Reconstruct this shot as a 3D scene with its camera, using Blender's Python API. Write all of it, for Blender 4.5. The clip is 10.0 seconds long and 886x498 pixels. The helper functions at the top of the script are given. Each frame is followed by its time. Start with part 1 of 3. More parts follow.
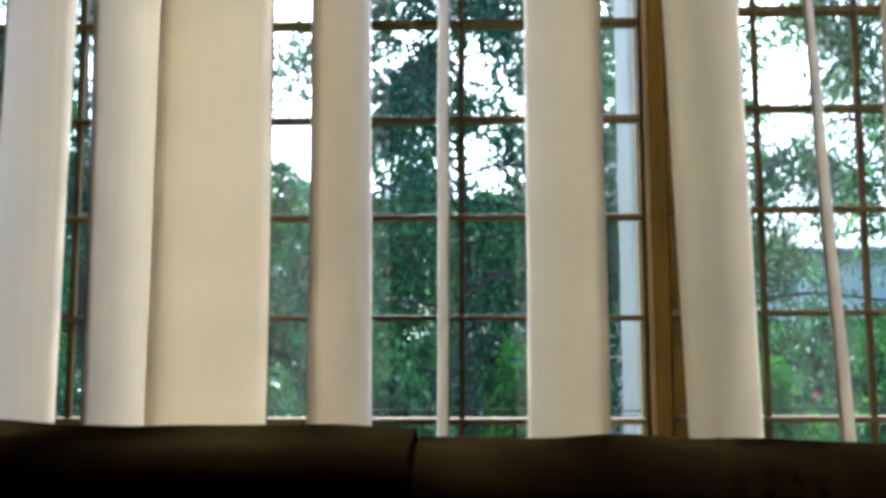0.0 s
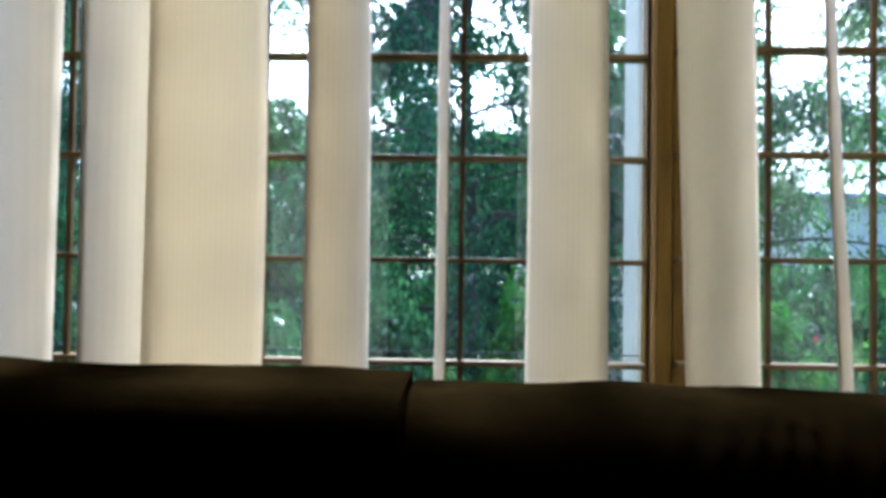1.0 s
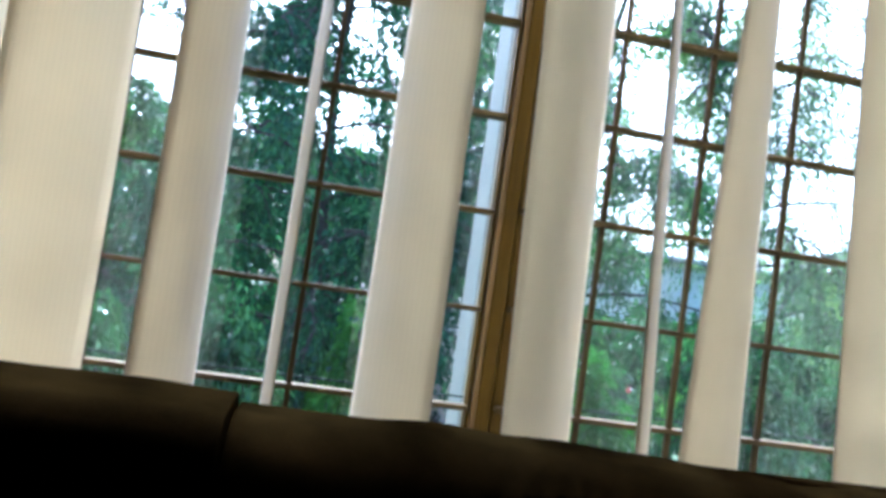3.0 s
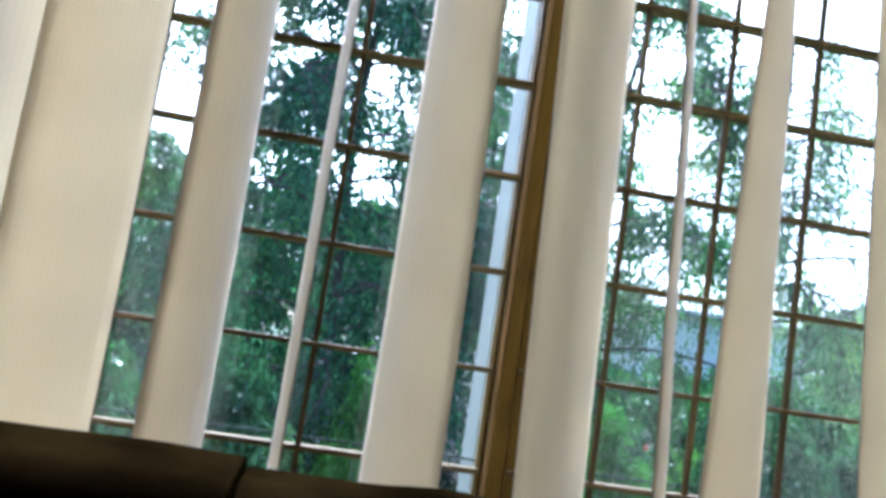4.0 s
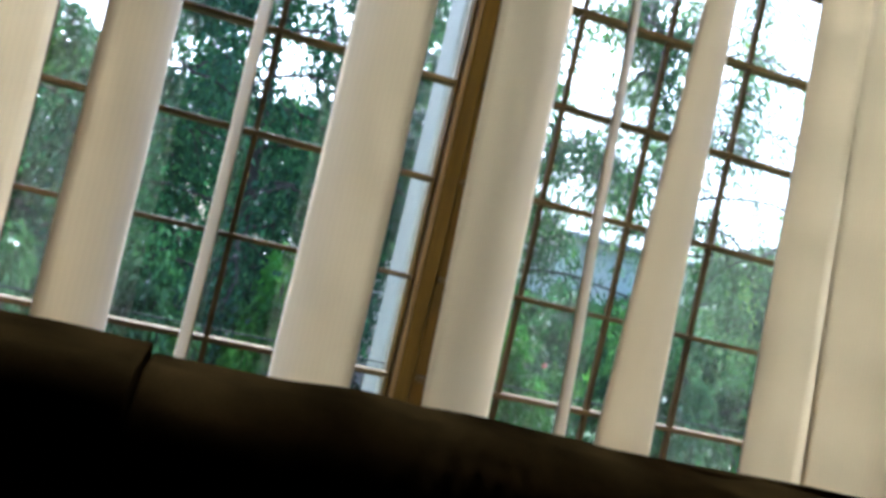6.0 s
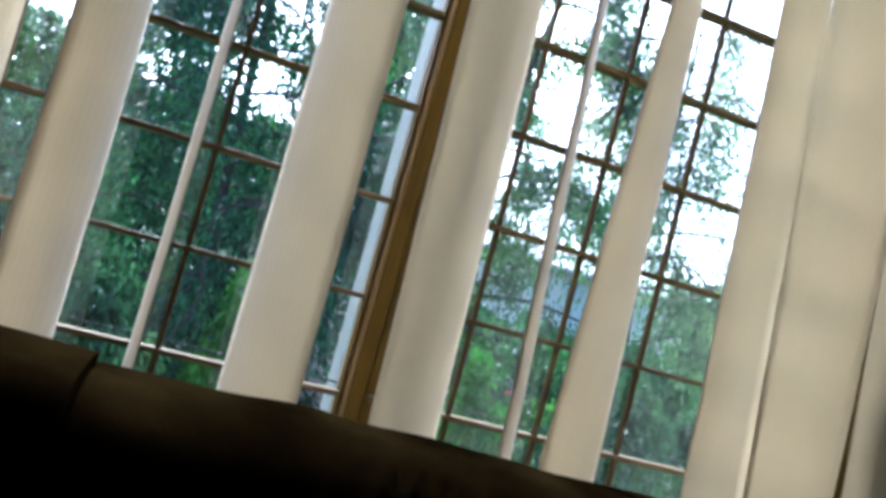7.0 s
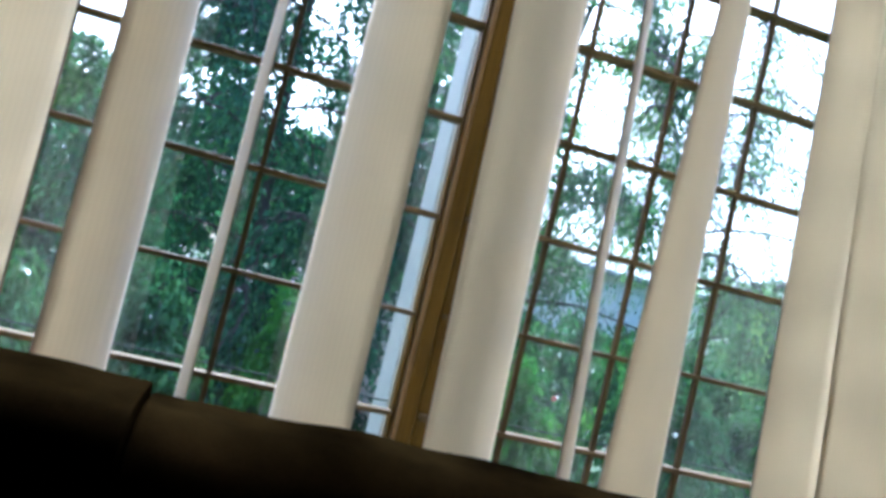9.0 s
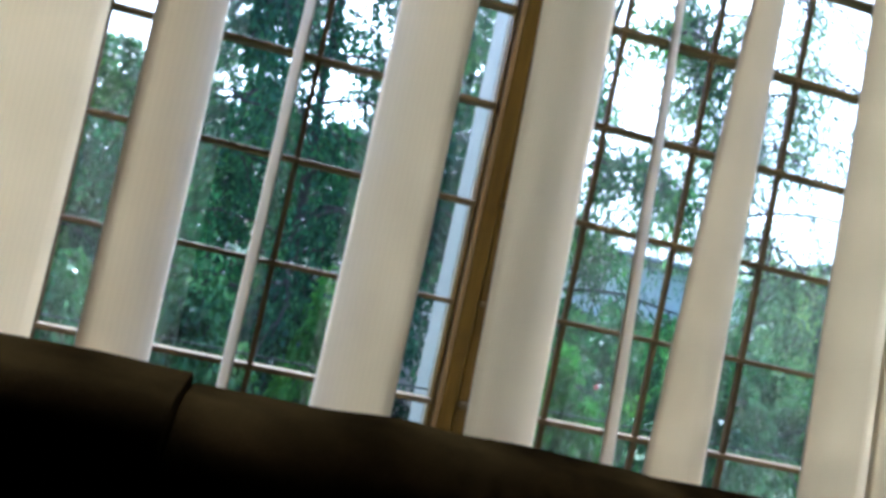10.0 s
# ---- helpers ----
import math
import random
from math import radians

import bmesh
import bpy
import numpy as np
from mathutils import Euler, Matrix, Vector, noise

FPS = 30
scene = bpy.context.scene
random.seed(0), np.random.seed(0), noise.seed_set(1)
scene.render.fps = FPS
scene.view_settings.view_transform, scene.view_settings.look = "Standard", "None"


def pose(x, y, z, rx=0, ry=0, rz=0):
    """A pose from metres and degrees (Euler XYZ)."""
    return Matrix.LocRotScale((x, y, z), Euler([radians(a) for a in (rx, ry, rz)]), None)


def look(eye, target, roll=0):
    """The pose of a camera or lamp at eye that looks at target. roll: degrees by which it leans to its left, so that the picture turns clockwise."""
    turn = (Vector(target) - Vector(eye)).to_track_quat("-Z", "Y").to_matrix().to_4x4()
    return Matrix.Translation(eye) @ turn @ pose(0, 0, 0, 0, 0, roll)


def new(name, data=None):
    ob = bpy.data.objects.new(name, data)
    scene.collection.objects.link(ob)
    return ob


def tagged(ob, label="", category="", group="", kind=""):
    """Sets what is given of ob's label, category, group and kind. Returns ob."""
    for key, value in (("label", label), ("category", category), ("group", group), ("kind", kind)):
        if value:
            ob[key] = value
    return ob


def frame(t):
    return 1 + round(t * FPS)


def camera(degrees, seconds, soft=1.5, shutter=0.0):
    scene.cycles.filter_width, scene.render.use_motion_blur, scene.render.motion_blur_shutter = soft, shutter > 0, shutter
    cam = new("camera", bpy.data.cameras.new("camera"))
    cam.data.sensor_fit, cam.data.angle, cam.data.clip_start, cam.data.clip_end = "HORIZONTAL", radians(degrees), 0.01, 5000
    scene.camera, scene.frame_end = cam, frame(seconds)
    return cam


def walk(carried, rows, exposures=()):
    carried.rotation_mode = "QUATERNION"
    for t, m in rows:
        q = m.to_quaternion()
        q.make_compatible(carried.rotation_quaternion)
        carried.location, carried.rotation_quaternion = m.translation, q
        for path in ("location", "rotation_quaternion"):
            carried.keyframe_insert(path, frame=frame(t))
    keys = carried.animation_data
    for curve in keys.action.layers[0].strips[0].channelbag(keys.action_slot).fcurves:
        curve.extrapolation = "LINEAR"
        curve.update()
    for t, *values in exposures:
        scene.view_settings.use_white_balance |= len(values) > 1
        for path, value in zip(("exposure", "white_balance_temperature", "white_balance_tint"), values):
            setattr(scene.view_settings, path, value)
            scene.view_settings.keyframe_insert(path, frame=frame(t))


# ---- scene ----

# ---------------------------------------------------------------- camera
cam = camera(56.9, 10.0, soft=3.7)
PATH = [
    (0, (0.004, -1.044, 0.985), (-0.049, 0.946, 1.182), -0.1),
    (0.5, (0.019, -1.035, 0.991), (-0.223, 0.949, 1.07), -1.1),
    (1, (0.01, -1.03, 0.989), (-0.054, 0.969, 1.038), 0.8),
    (1.5, (0.014, -1.04, 0.994), (0.103, 0.958, 1.017), 2.4),
    (2, (0.013, -1.046, 0.995), (0.198, 0.946, 1.007), 3.7),
    (2.5, (0.018, -1.049, 1.002), (0.291, 0.932, 0.985), 5.7),
    (3, (0.009, -1.053, 1.006), (0.311, 0.92, 1.128), 8.2),
    (3.2, (0.007, -1.05, 1.009), (0.294, 0.923, 1.171), 8.4),
    (4.3, (0.013, -1.054, 1.018), (0.254, 0.916, 1.266), 8.7),
    (4.5, (0.003, -1.045, 1.017), (0.262, 0.922, 1.264), 8.5),
    (5, (0.009, -1.033, 1.01), (0.168, 0.954, 1.178), 6.8),
    (5.5, (0.012, -1.028, 0.991), (0.304, 0.945, 1.147), 9.1),
    (6, (0.006, -1.03, 1.008), (0.491, 0.909, 1.077), 13.1),
    (6.2, (0.016, -1.04, 1.011), (0.537, 0.887, 1.13), 15.1),
    (7.3, (0.021, -1.048, 1.009), (0.575, 0.868, 1.157), 15.5),
    (7.5, (0.012, -1.04, 1.011), (0.592, 0.869, 1.156), 15.6),
    (8, (0.016, -1.036, 1.018), (0.542, 0.889, 1.146), 15.1),
    (8.5, (0.016, -1.036, 1.023), (0.507, 0.898, 1.158), 14.6),
    (9, (0.012, -1.028, 1.019), (0.455, 0.918, 1.153), 13.6),
    (9.5, (0.012, -1.025, 1.02), (0.433, 0.927, 1.129), 13.3),
    (10, (0.017, -1.023, 1.015), (0.375, 0.943, 1.107), 12.4),
]
walk(cam, [(t, look(eye, target, roll)) for t, eye, target, roll in PATH], exposures=[(0, 2.52, 4950, 8), (0.8, 2.63, 4800, 8), (2, 2.74, 4680, 8), (3.2, 2.7, 4630, 9), (4.5, 2.55, 4700, 10), (5, 2.45, 4900, 10), (6.2, 2.53, 4930, 9), (7.5, 2.5, 4620, 11), (10, 2.53, 4600, 10)])

# ---------------------------------------------------------------- light
SUN_EL, SUN_AZ = 48, 3          # degrees; azimuth clockwise from the window's outward direction
world = bpy.data.worlds.new("sky")
scene.world = world
world.use_nodes = True
wn = world.node_tree
sky = wn.nodes.new("ShaderNodeTexSky")
sky.sky_type = 'NISHITA'
sky.sun_disc = False
sky.sun_elevation, sky.sun_rotation = radians(SUN_EL), radians(SUN_AZ)
sky.dust_density, sky.ozone_density, sky.air_density = 6.0, 0.5, 0.6
wn.links.new(sky.outputs[0], wn.nodes["Background"].inputs[0])
wn.nodes["Background"].inputs[1].default_value = 0.15
sun_data = bpy.data.lights.new("sun", 'SUN')
sun_data.energy, sun_data.angle, sun_data.color = 1.6, radians(25), (1, 0.97, 0.92)
sun = new("sun", sun_data)
sun_dir = Vector((math.sin(radians(SUN_AZ)) * math.cos(radians(SUN_EL)), math.cos(radians(SUN_AZ)) * math.cos(radians(SUN_EL)), math.sin(radians(SUN_EL))))
sun.matrix_world = look(sun_dir * 30, (0, 0, 0))


# ---------------------------------------------------------------- materials
def mat(name):
    m = bpy.data.materials.new(name)
    m.use_nodes = True
    nt = m.node_tree
    return m, nt, nt.nodes["Principled BSDF"]


def coords(nt, scale=(1, 1, 1)):
    tc = nt.nodes.new("ShaderNodeTexCoord")
    mp = nt.nodes.new("ShaderNodeMapping")
    mp.inputs["Scale"].default_value = scale
    nt.links.new(tc.outputs["Object"], mp.inputs[0])
    return mp.outputs[0]


def noise_fac(nt, vec, scale, detail=4, rough=0.6):
    n = nt.nodes.new("ShaderNodeTexNoise")
    n.inputs["Scale"].default_value, n.inputs["Detail"].default_value, n.inputs["Roughness"].default_value = scale, detail, rough
    nt.links.new(vec, n.inputs["Vector"])
    return n.outputs["Fac"]


def ramp(nt, fac, stops):
    r = nt.nodes.new("ShaderNodeValToRGB")
    el = r.color_ramp.elements
    while len(el) < len(stops):
        el.new(0.5)
    for e, (p, c) in zip(el, stops):
        e.position, e.color = p, (*c, 1)
    nt.links.new(fac, r.inputs[0])
    return r.outputs[0]


def mix(nt, fac, a, b, blend='MIX'):
    m = nt.nodes.new("ShaderNodeMix")
    m.data_type, m.blend_type = 'RGBA', blend
    for sock, v in ((m.inputs[0], fac), (m.inputs[6], a), (m.inputs[7], b)):
        if isinstance(v, bpy.types.NodeSocket):
            nt.links.new(v, sock)
        else:
            sock.default_value = v if not isinstance(v, tuple) else (*v, 1)
    return m.outputs[2]


def bump(nt, bsdf, height, strength=0.3, dist=0.002):
    b = nt.nodes.new("ShaderNodeBump")
    b.inputs["Strength"].default_value, b.inputs["Distance"].default_value = strength, dist
    nt.links.new(height, b.inputs["Height"])
    nt.links.new(b.outputs[0], bsdf.inputs["Normal"])


def rough_paint(name, a, b, scale=30.0, rough=0.6, relief=0.2):
    m, nt, bs = mat(name)
    v = coords(nt)
    f = noise_fac(nt, v, scale)
    big = noise_fac(nt, v, scale / 9, 3)
    c = ramp(nt, f, [(0.3, a), (0.7, b)])
    c = mix(nt, 0.25, c, ramp(nt, big, [(0.35, tuple(x * 0.75 for x in a)), (0.65, b)]))
    nt.links.new(c, bs.inputs["Base Color"])
    bs.inputs["Roughness"].default_value = rough
    bump(nt, bs, f, relief, 0.001)
    return m


def wood(name, dark, light, rough=0.42, axis=2):
    m, nt, bs = mat(name)
    s = [28, 28, 28]
    s[axis] = 1.6
    v = coords(nt, tuple(s))
    f = noise_fac(nt, v, 3.0, 6, 0.65)
    c = ramp(nt, f, [(0.3, dark), (0.7, light)])
    spots = noise_fac(nt, coords(nt), 14, 2)
    c = mix(nt, ramp(nt, spots, [(0.55, (0, 0, 0)), (0.75, (0.6, 0.6, 0.6))]), c, tuple(x * 0.6 for x in dark))
    nt.links.new(c, bs.inputs["Base Color"])
    bs.inputs["Roughness"].default_value = rough
    bs.inputs["Specular IOR Level"].default_value = 0.15
    bump(nt, bs, f, 0.25, 0.001)
    return m


def slat_cloth():
    m, nt, bs = mat("blind_cloth")
    v = coords(nt)
    w = nt.nodes.new("ShaderNodeTexWave")
    w.wave_type, w.bands_direction = 'BANDS', 'X'
    w.inputs["Scale"].default_value, w.inputs["Distortion"].default_value = 60, 1.2
    w.inputs["Detail"].default_value = 2
    nt.links.new(v, w.inputs["Vector"])
    big = noise_fac(nt, coords(nt, (6, 6, 1.2)), 2.0, 4)
    c = ramp(nt, big, [(0.3, (0.79, 0.74, 0.64)), (0.7, (0.84, 0.795, 0.70))])
    c = mix(nt, 0.03, c, w.outputs["Color"], 'MULTIPLY')
    nt.links.new(c, bs.inputs["Base Color"])
    bs.inputs["Roughness"].default_value = 0.62
    bump(nt, bs, w.outputs["Fac"], 0.12, 0.0004)
    tr = nt.nodes.new("ShaderNodeBsdfTranslucent")
    nt.links.new(mix(nt, 1.0, c, (1.0, 0.935, 0.80), 'MULTIPLY'), tr.inputs["Color"])
    mx = nt.nodes.new("ShaderNodeMixShader")
    mx.inputs[0].default_value = 0.5
    nt.links.new(bs.outputs[0], mx.inputs[1])
    nt.links.new(tr.outputs[0], mx.inputs[2])
    nt.links.new(mx.outputs[0], nt.nodes["Material Output"].inputs[0])
    return m


def glass(name, haze, specks):
    m, nt, bs = mat(name)
    nt.nodes.remove(bs)
    tp = nt.nodes.new("ShaderNodeBsdfTransparent")
    tp.inputs[0].default_value = (0.95, 0.985, 0.97, 1)
    gl = nt.nodes.new("ShaderNodeBsdfGlossy")
    gl.inputs["Roughness"].default_value = 0.02
    a = nt.nodes.new("ShaderNodeMixShader")
    a.inputs[0].default_value = 0.04
    nt.links.new(tp.outputs[0], a.inputs[1])
    nt.links.new(gl.outputs[0], a.inputs[2])
    df = nt.nodes.new("ShaderNodeBsdfTranslucent")
    df.inputs[0].default_value = (0.85, 0.9, 0.92, 1)
    v = coords(nt)
    f = noise_fac(nt, v, 5, 5)
    cell = nt.nodes.new("ShaderNodeTexVoronoi")
    cell.inputs["Scale"].default_value = 75
    nt.links.new(v, cell.inputs["Vector"])
    size = nt.nodes.new("ShaderNodeMath")          # each speck of its own size, most of them none
    size.operation = 'MULTIPLY_ADD'
    size.inputs[1].default_value, size.inputs[2].default_value = 0.36, -0.2
    split = nt.nodes.new("ShaderNodeSeparateColor")
    nt.links.new(cell.outputs["Color"], split.inputs[0])
    nt.links.new(split.outputs[0], size.inputs[0])
    speck_mask = nt.nodes.new("ShaderNodeMath")
    speck_mask.operation = 'LESS_THAN'
    nt.links.new(cell.outputs["Distance"], speck_mask.inputs[0])
    nt.links.new(size.outputs[0], speck_mask.inputs[1])
    speck = nt.nodes.new("ShaderNodeMath")
    speck.operation = 'MULTIPLY_ADD'
    speck.inputs[1].default_value = specks
    nt.links.new(speck_mask.outputs[0], speck.inputs[0])
    rr = nt.nodes.new("ShaderNodeMapRange")
    rr.inputs["To Min"].default_value, rr.inputs["To Max"].default_value = haze * 0.5, haze * 1.5
    nt.links.new(f, rr.inputs["Value"])
    b = nt.nodes.new("ShaderNodeMixShader")
    nt.links.new(rr.outputs[0], speck.inputs[2])
    nt.links.new(speck.outputs[0], b.inputs[0])
    nt.links.new(a.outputs[0], b.inputs[1])
    nt.links.new(df.outputs[0], b.inputs[2])
    nt.links.new(b.outputs[0], nt.nodes["Material Output"].inputs[0])
    return m


def leaf_mat(name, dark, light, through_light=0.35):
    m, nt, bs = mat(name)
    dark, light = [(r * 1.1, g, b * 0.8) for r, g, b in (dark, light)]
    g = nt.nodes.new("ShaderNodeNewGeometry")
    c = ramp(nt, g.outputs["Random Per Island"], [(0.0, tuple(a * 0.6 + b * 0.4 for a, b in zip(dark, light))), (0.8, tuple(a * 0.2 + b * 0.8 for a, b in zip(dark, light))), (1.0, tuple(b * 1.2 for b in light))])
    # noise varies leaf tone; its dark patches also paint shade between the clumps
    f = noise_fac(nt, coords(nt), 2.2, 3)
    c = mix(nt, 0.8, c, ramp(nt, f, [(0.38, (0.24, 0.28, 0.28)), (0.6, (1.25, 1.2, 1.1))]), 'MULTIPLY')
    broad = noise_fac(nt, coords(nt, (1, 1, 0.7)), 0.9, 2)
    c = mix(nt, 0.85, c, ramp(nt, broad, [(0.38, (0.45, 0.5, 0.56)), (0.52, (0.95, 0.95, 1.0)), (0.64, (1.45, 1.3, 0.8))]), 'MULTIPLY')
    nt.links.new(c, bs.inputs["Base Color"])
    bs.inputs["Roughness"].default_value = 0.26
    bs.inputs["Specular IOR Level"].default_value = 0.22
    tr = nt.nodes.new("ShaderNodeBsdfTranslucent")
    nt.links.new(mix(nt, 1.0, c, (0.95, 1.25, 0.85), 'MULTIPLY'), tr.inputs["Color"])
    mx = nt.nodes.new("ShaderNodeMixShader")
    mx.inputs[0].default_value = through_light
    nt.links.new(bs.outputs[0], mx.inputs[1])
    nt.links.new(tr.outputs[0], mx.inputs[2])
    nt.links.new(mx.outputs[0], nt.nodes["Material Output"].inputs[0])
    return m


def sofa_cloth():
    m, nt, bs = mat("brown_suede")
    v = coords(nt)
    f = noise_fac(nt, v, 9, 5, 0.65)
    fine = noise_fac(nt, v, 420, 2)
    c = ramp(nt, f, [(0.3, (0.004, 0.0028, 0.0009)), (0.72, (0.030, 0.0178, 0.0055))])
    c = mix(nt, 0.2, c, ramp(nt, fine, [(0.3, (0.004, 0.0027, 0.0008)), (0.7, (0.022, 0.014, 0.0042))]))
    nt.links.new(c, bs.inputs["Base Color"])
    bs.inputs["Roughness"].default_value = 0.85
    bs.inputs["Specular IOR Level"].default_value = 0.0
    bump(nt, bs, fine, 0.3, 0.001)
    return m


M_SLAT = slat_cloth()
M_BAR = wood("brown_glazing_bar", (0.08, 0.05, 0.014), (0.165, 0.108, 0.036), 0.62, 0)
M_BARV = wood("brown_upright_bar", (0.058, 0.037, 0.011), (0.125, 0.08, 0.026), 0.6, 2)
M_POST = wood("varnished_timber", (0.085, 0.045, 0.002), (0.165, 0.092, 0.006), 0.55, 2)
M_BEAD = rough_paint("cream_bead", (0.5, 0.43, 0.32), (0.62, 0.55, 0.42), 20, 0.5)
M_TAN = wood("pale_tan_timber", (0.2, 0.115, 0.035), (0.3, 0.185, 0.07), 0.5, 2)
M_PUTTY = rough_paint("dark_gasket", (0.05, 0.045, 0.04), (0.09, 0.08, 0.07), 20, 0.6)
# right panes get extra translucence that paints flare haze over the view
M_GLASS_L, M_GLASS_R = glass("clear_glass", 0.0006, 0.14), glass("hazed_glass", 0.0016, 0.02)
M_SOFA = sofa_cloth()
M_WALL = rough_paint("cream_plaster", (0.6, 0.55, 0.45), (0.68, 0.62, 0.52), 40, 0.85)
# unseen walls, ceiling and floor, made this dark to cut light bounced onto sofa
M_UNSEEN = wood("dark_unseen_surface", (0.015, 0.009, 0.005), (0.032, 0.02, 0.012), 0.6, 2)
M_FLOOR = wood("dark_unseen_floor", (0.013, 0.008, 0.004), (0.028, 0.017, 0.01), 0.5, 0)
M_WHITE = rough_paint("white_gloss_paint", (0.7, 0.71, 0.72), (0.82, 0.82, 0.82), 12, 0.45)
M_BLUEGREY = rough_paint("blue_grey_paint", (0.32, 0.32, 0.29), (0.4, 0.4, 0.36), 9, 0.55)
M_REFLECTION = rough_paint("dull_green_reflection", (0.012, 0.022, 0.016), (0.022, 0.036, 0.026), 30, 0.95)
M_STEEL = rough_paint("grey_aluminium", (0.45, 0.45, 0.45), (0.55, 0.55, 0.55), 40, 0.35)
M_BARK = rough_paint("grey_brown_bark", (0.025, 0.02, 0.016), (0.075, 0.06, 0.046), 18, 0.9, 0.8)
M_GRASS = rough_paint("lawn", (0.03, 0.06, 0.02), (0.07, 0.12, 0.04), 4, 0.9)
M_PEACH = rough_paint("peach_render", (0.74, 0.56, 0.44), (0.82, 0.66, 0.54), 3, 0.8)
M_PALE = rough_paint("pale_grey_render", (0.72, 0.68, 0.6), (0.8, 0.76, 0.68), 3, 0.8)
M_TILE = rough_paint("grey_roof_sheet", (0.3, 0.29, 0.29), (0.4, 0.38, 0.38), 6, 0.6)
M_DARK = rough_paint("dark_window_pane", (0.02, 0.025, 0.03), (0.04, 0.045, 0.05), 3, 0.15, 0.02)
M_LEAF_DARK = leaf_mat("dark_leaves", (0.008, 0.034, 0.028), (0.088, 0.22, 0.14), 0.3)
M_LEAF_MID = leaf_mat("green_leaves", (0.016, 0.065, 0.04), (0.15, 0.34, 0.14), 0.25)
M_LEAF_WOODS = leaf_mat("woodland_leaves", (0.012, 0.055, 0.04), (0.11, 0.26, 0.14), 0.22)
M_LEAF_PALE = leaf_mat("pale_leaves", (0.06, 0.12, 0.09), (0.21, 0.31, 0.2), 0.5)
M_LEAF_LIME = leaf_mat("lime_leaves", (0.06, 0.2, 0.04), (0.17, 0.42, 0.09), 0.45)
M_FLOWER = rough_paint("red_petals", (0.5, 0.06, 0.04), (0.65, 0.12, 0.08), 60, 0.5)


# ---------------------------------------------------------------- mesh helpers
def thing(name, x, y, z, label, category, group="", kind=""):
    ob = new(name)
    ob.location = (x, y, z)
    ob.empty_display_size = 0.1
    return tagged(ob, label, category, group, kind)


def link_mesh(name, bm, material, smooth=False):
    me = bpy.data.meshes.new(name)
    bm.to_mesh(me)
    bm.free()
    me.materials.append(material)
    if smooth:
        me.polygons.foreach_set("use_smooth", [True] * len(me.polygons))
    return new(name, me)


def total_offset(ob):
    off = Vector((0, 0, 0))
    while ob:
        off += ob.location
        ob = ob.parent
    return off


def part(name, bm, material, parent, label="", smooth=False, kind=""):
    """One mesh, given in world coordinates, as a part of parent."""
    off = total_offset(parent)
    bmesh.ops.translate(bm, verts=bm.verts, vec=-off)
    ob = link_mesh(name, bm, material, smooth)
    ob.parent = parent
    return tagged(ob, label, kind=kind)


def box(x0, x1, y0, y1, z0, z1, bevel=0.0, bm=None, seg=2):
    bm = bm or bmesh.new()
    r = bmesh.ops.create_cube(bm, size=1.0)
    for v in r["verts"]:
        v.co = Vector((x0 + (v.co.x + 0.5) * (x1 - x0), y0 + (v.co.y + 0.5) * (y1 - y0), z0 + (v.co.z + 0.5) * (z1 - z0)))
    if bevel:
        es = {e for v in r["verts"] for e in v.link_edges}
        bmesh.ops.bevel(bm, geom=list(es), offset=bevel, segments=seg, affect='EDGES', profile=0.5)
    return bm


def pillow(x0, x1, y0, y1, z0, z1, r, puff=0.0, wrinkle=0.0, seed=0.0, cuts=22, tight=1.0):
    """A soft cushion: a box with round edges, swollen sides and creases."""
    bm = bmesh.new()
    bmesh.ops.create_cube(bm, size=2.0)
    bmesh.ops.subdivide_edges(bm, edges=bm.edges, cuts=cuts, use_grid_fill=True)
    c = Vector(((x0 + x1) / 2, (y0 + y1) / 2, (z0 + z1) / 2))
    h = Vector(((x1 - x0) / 2, (y1 - y0) / 2, (z1 - z0) / 2))
    for v in bm.verts:
        u = v.co.copy()
        q = Vector((u.x * h.x, u.y * h.y, u.z * h.z))
        inner = Vector([max(-h[i] + r, min(h[i] - r, q[i])) for i in range(3)])
        d = q - inner
        if d.length > 1e-6:
            n = d.normalized()
            q = inner + n * r
        else:
            n = Vector((0, 0, 0))
        swell = (1 - u.x ** 4) * (1 - 0.6 * u.z ** 4)
        q.y += puff * swell * u.y
        w = c + q
        if wrinkle:
            k = noise.noise(Vector((w.x * 16 + seed + w.z * 9, w.y * 5, w.z * 4))) * 0.6 + noise.noise(Vector((w.x * 5 + seed, w.y * 6, w.z * 6)))
            q += n * wrinkle * k
        e = h.x - abs(q.x)          # tight corners where two cushions meet
        e = e * tight if e < r else r * tight + (e - r) * (h.x - r * tight) / (h.x - r)
        q.x = math.copysign(h.x - e, q.x)
        v.co = c + q
    return bm


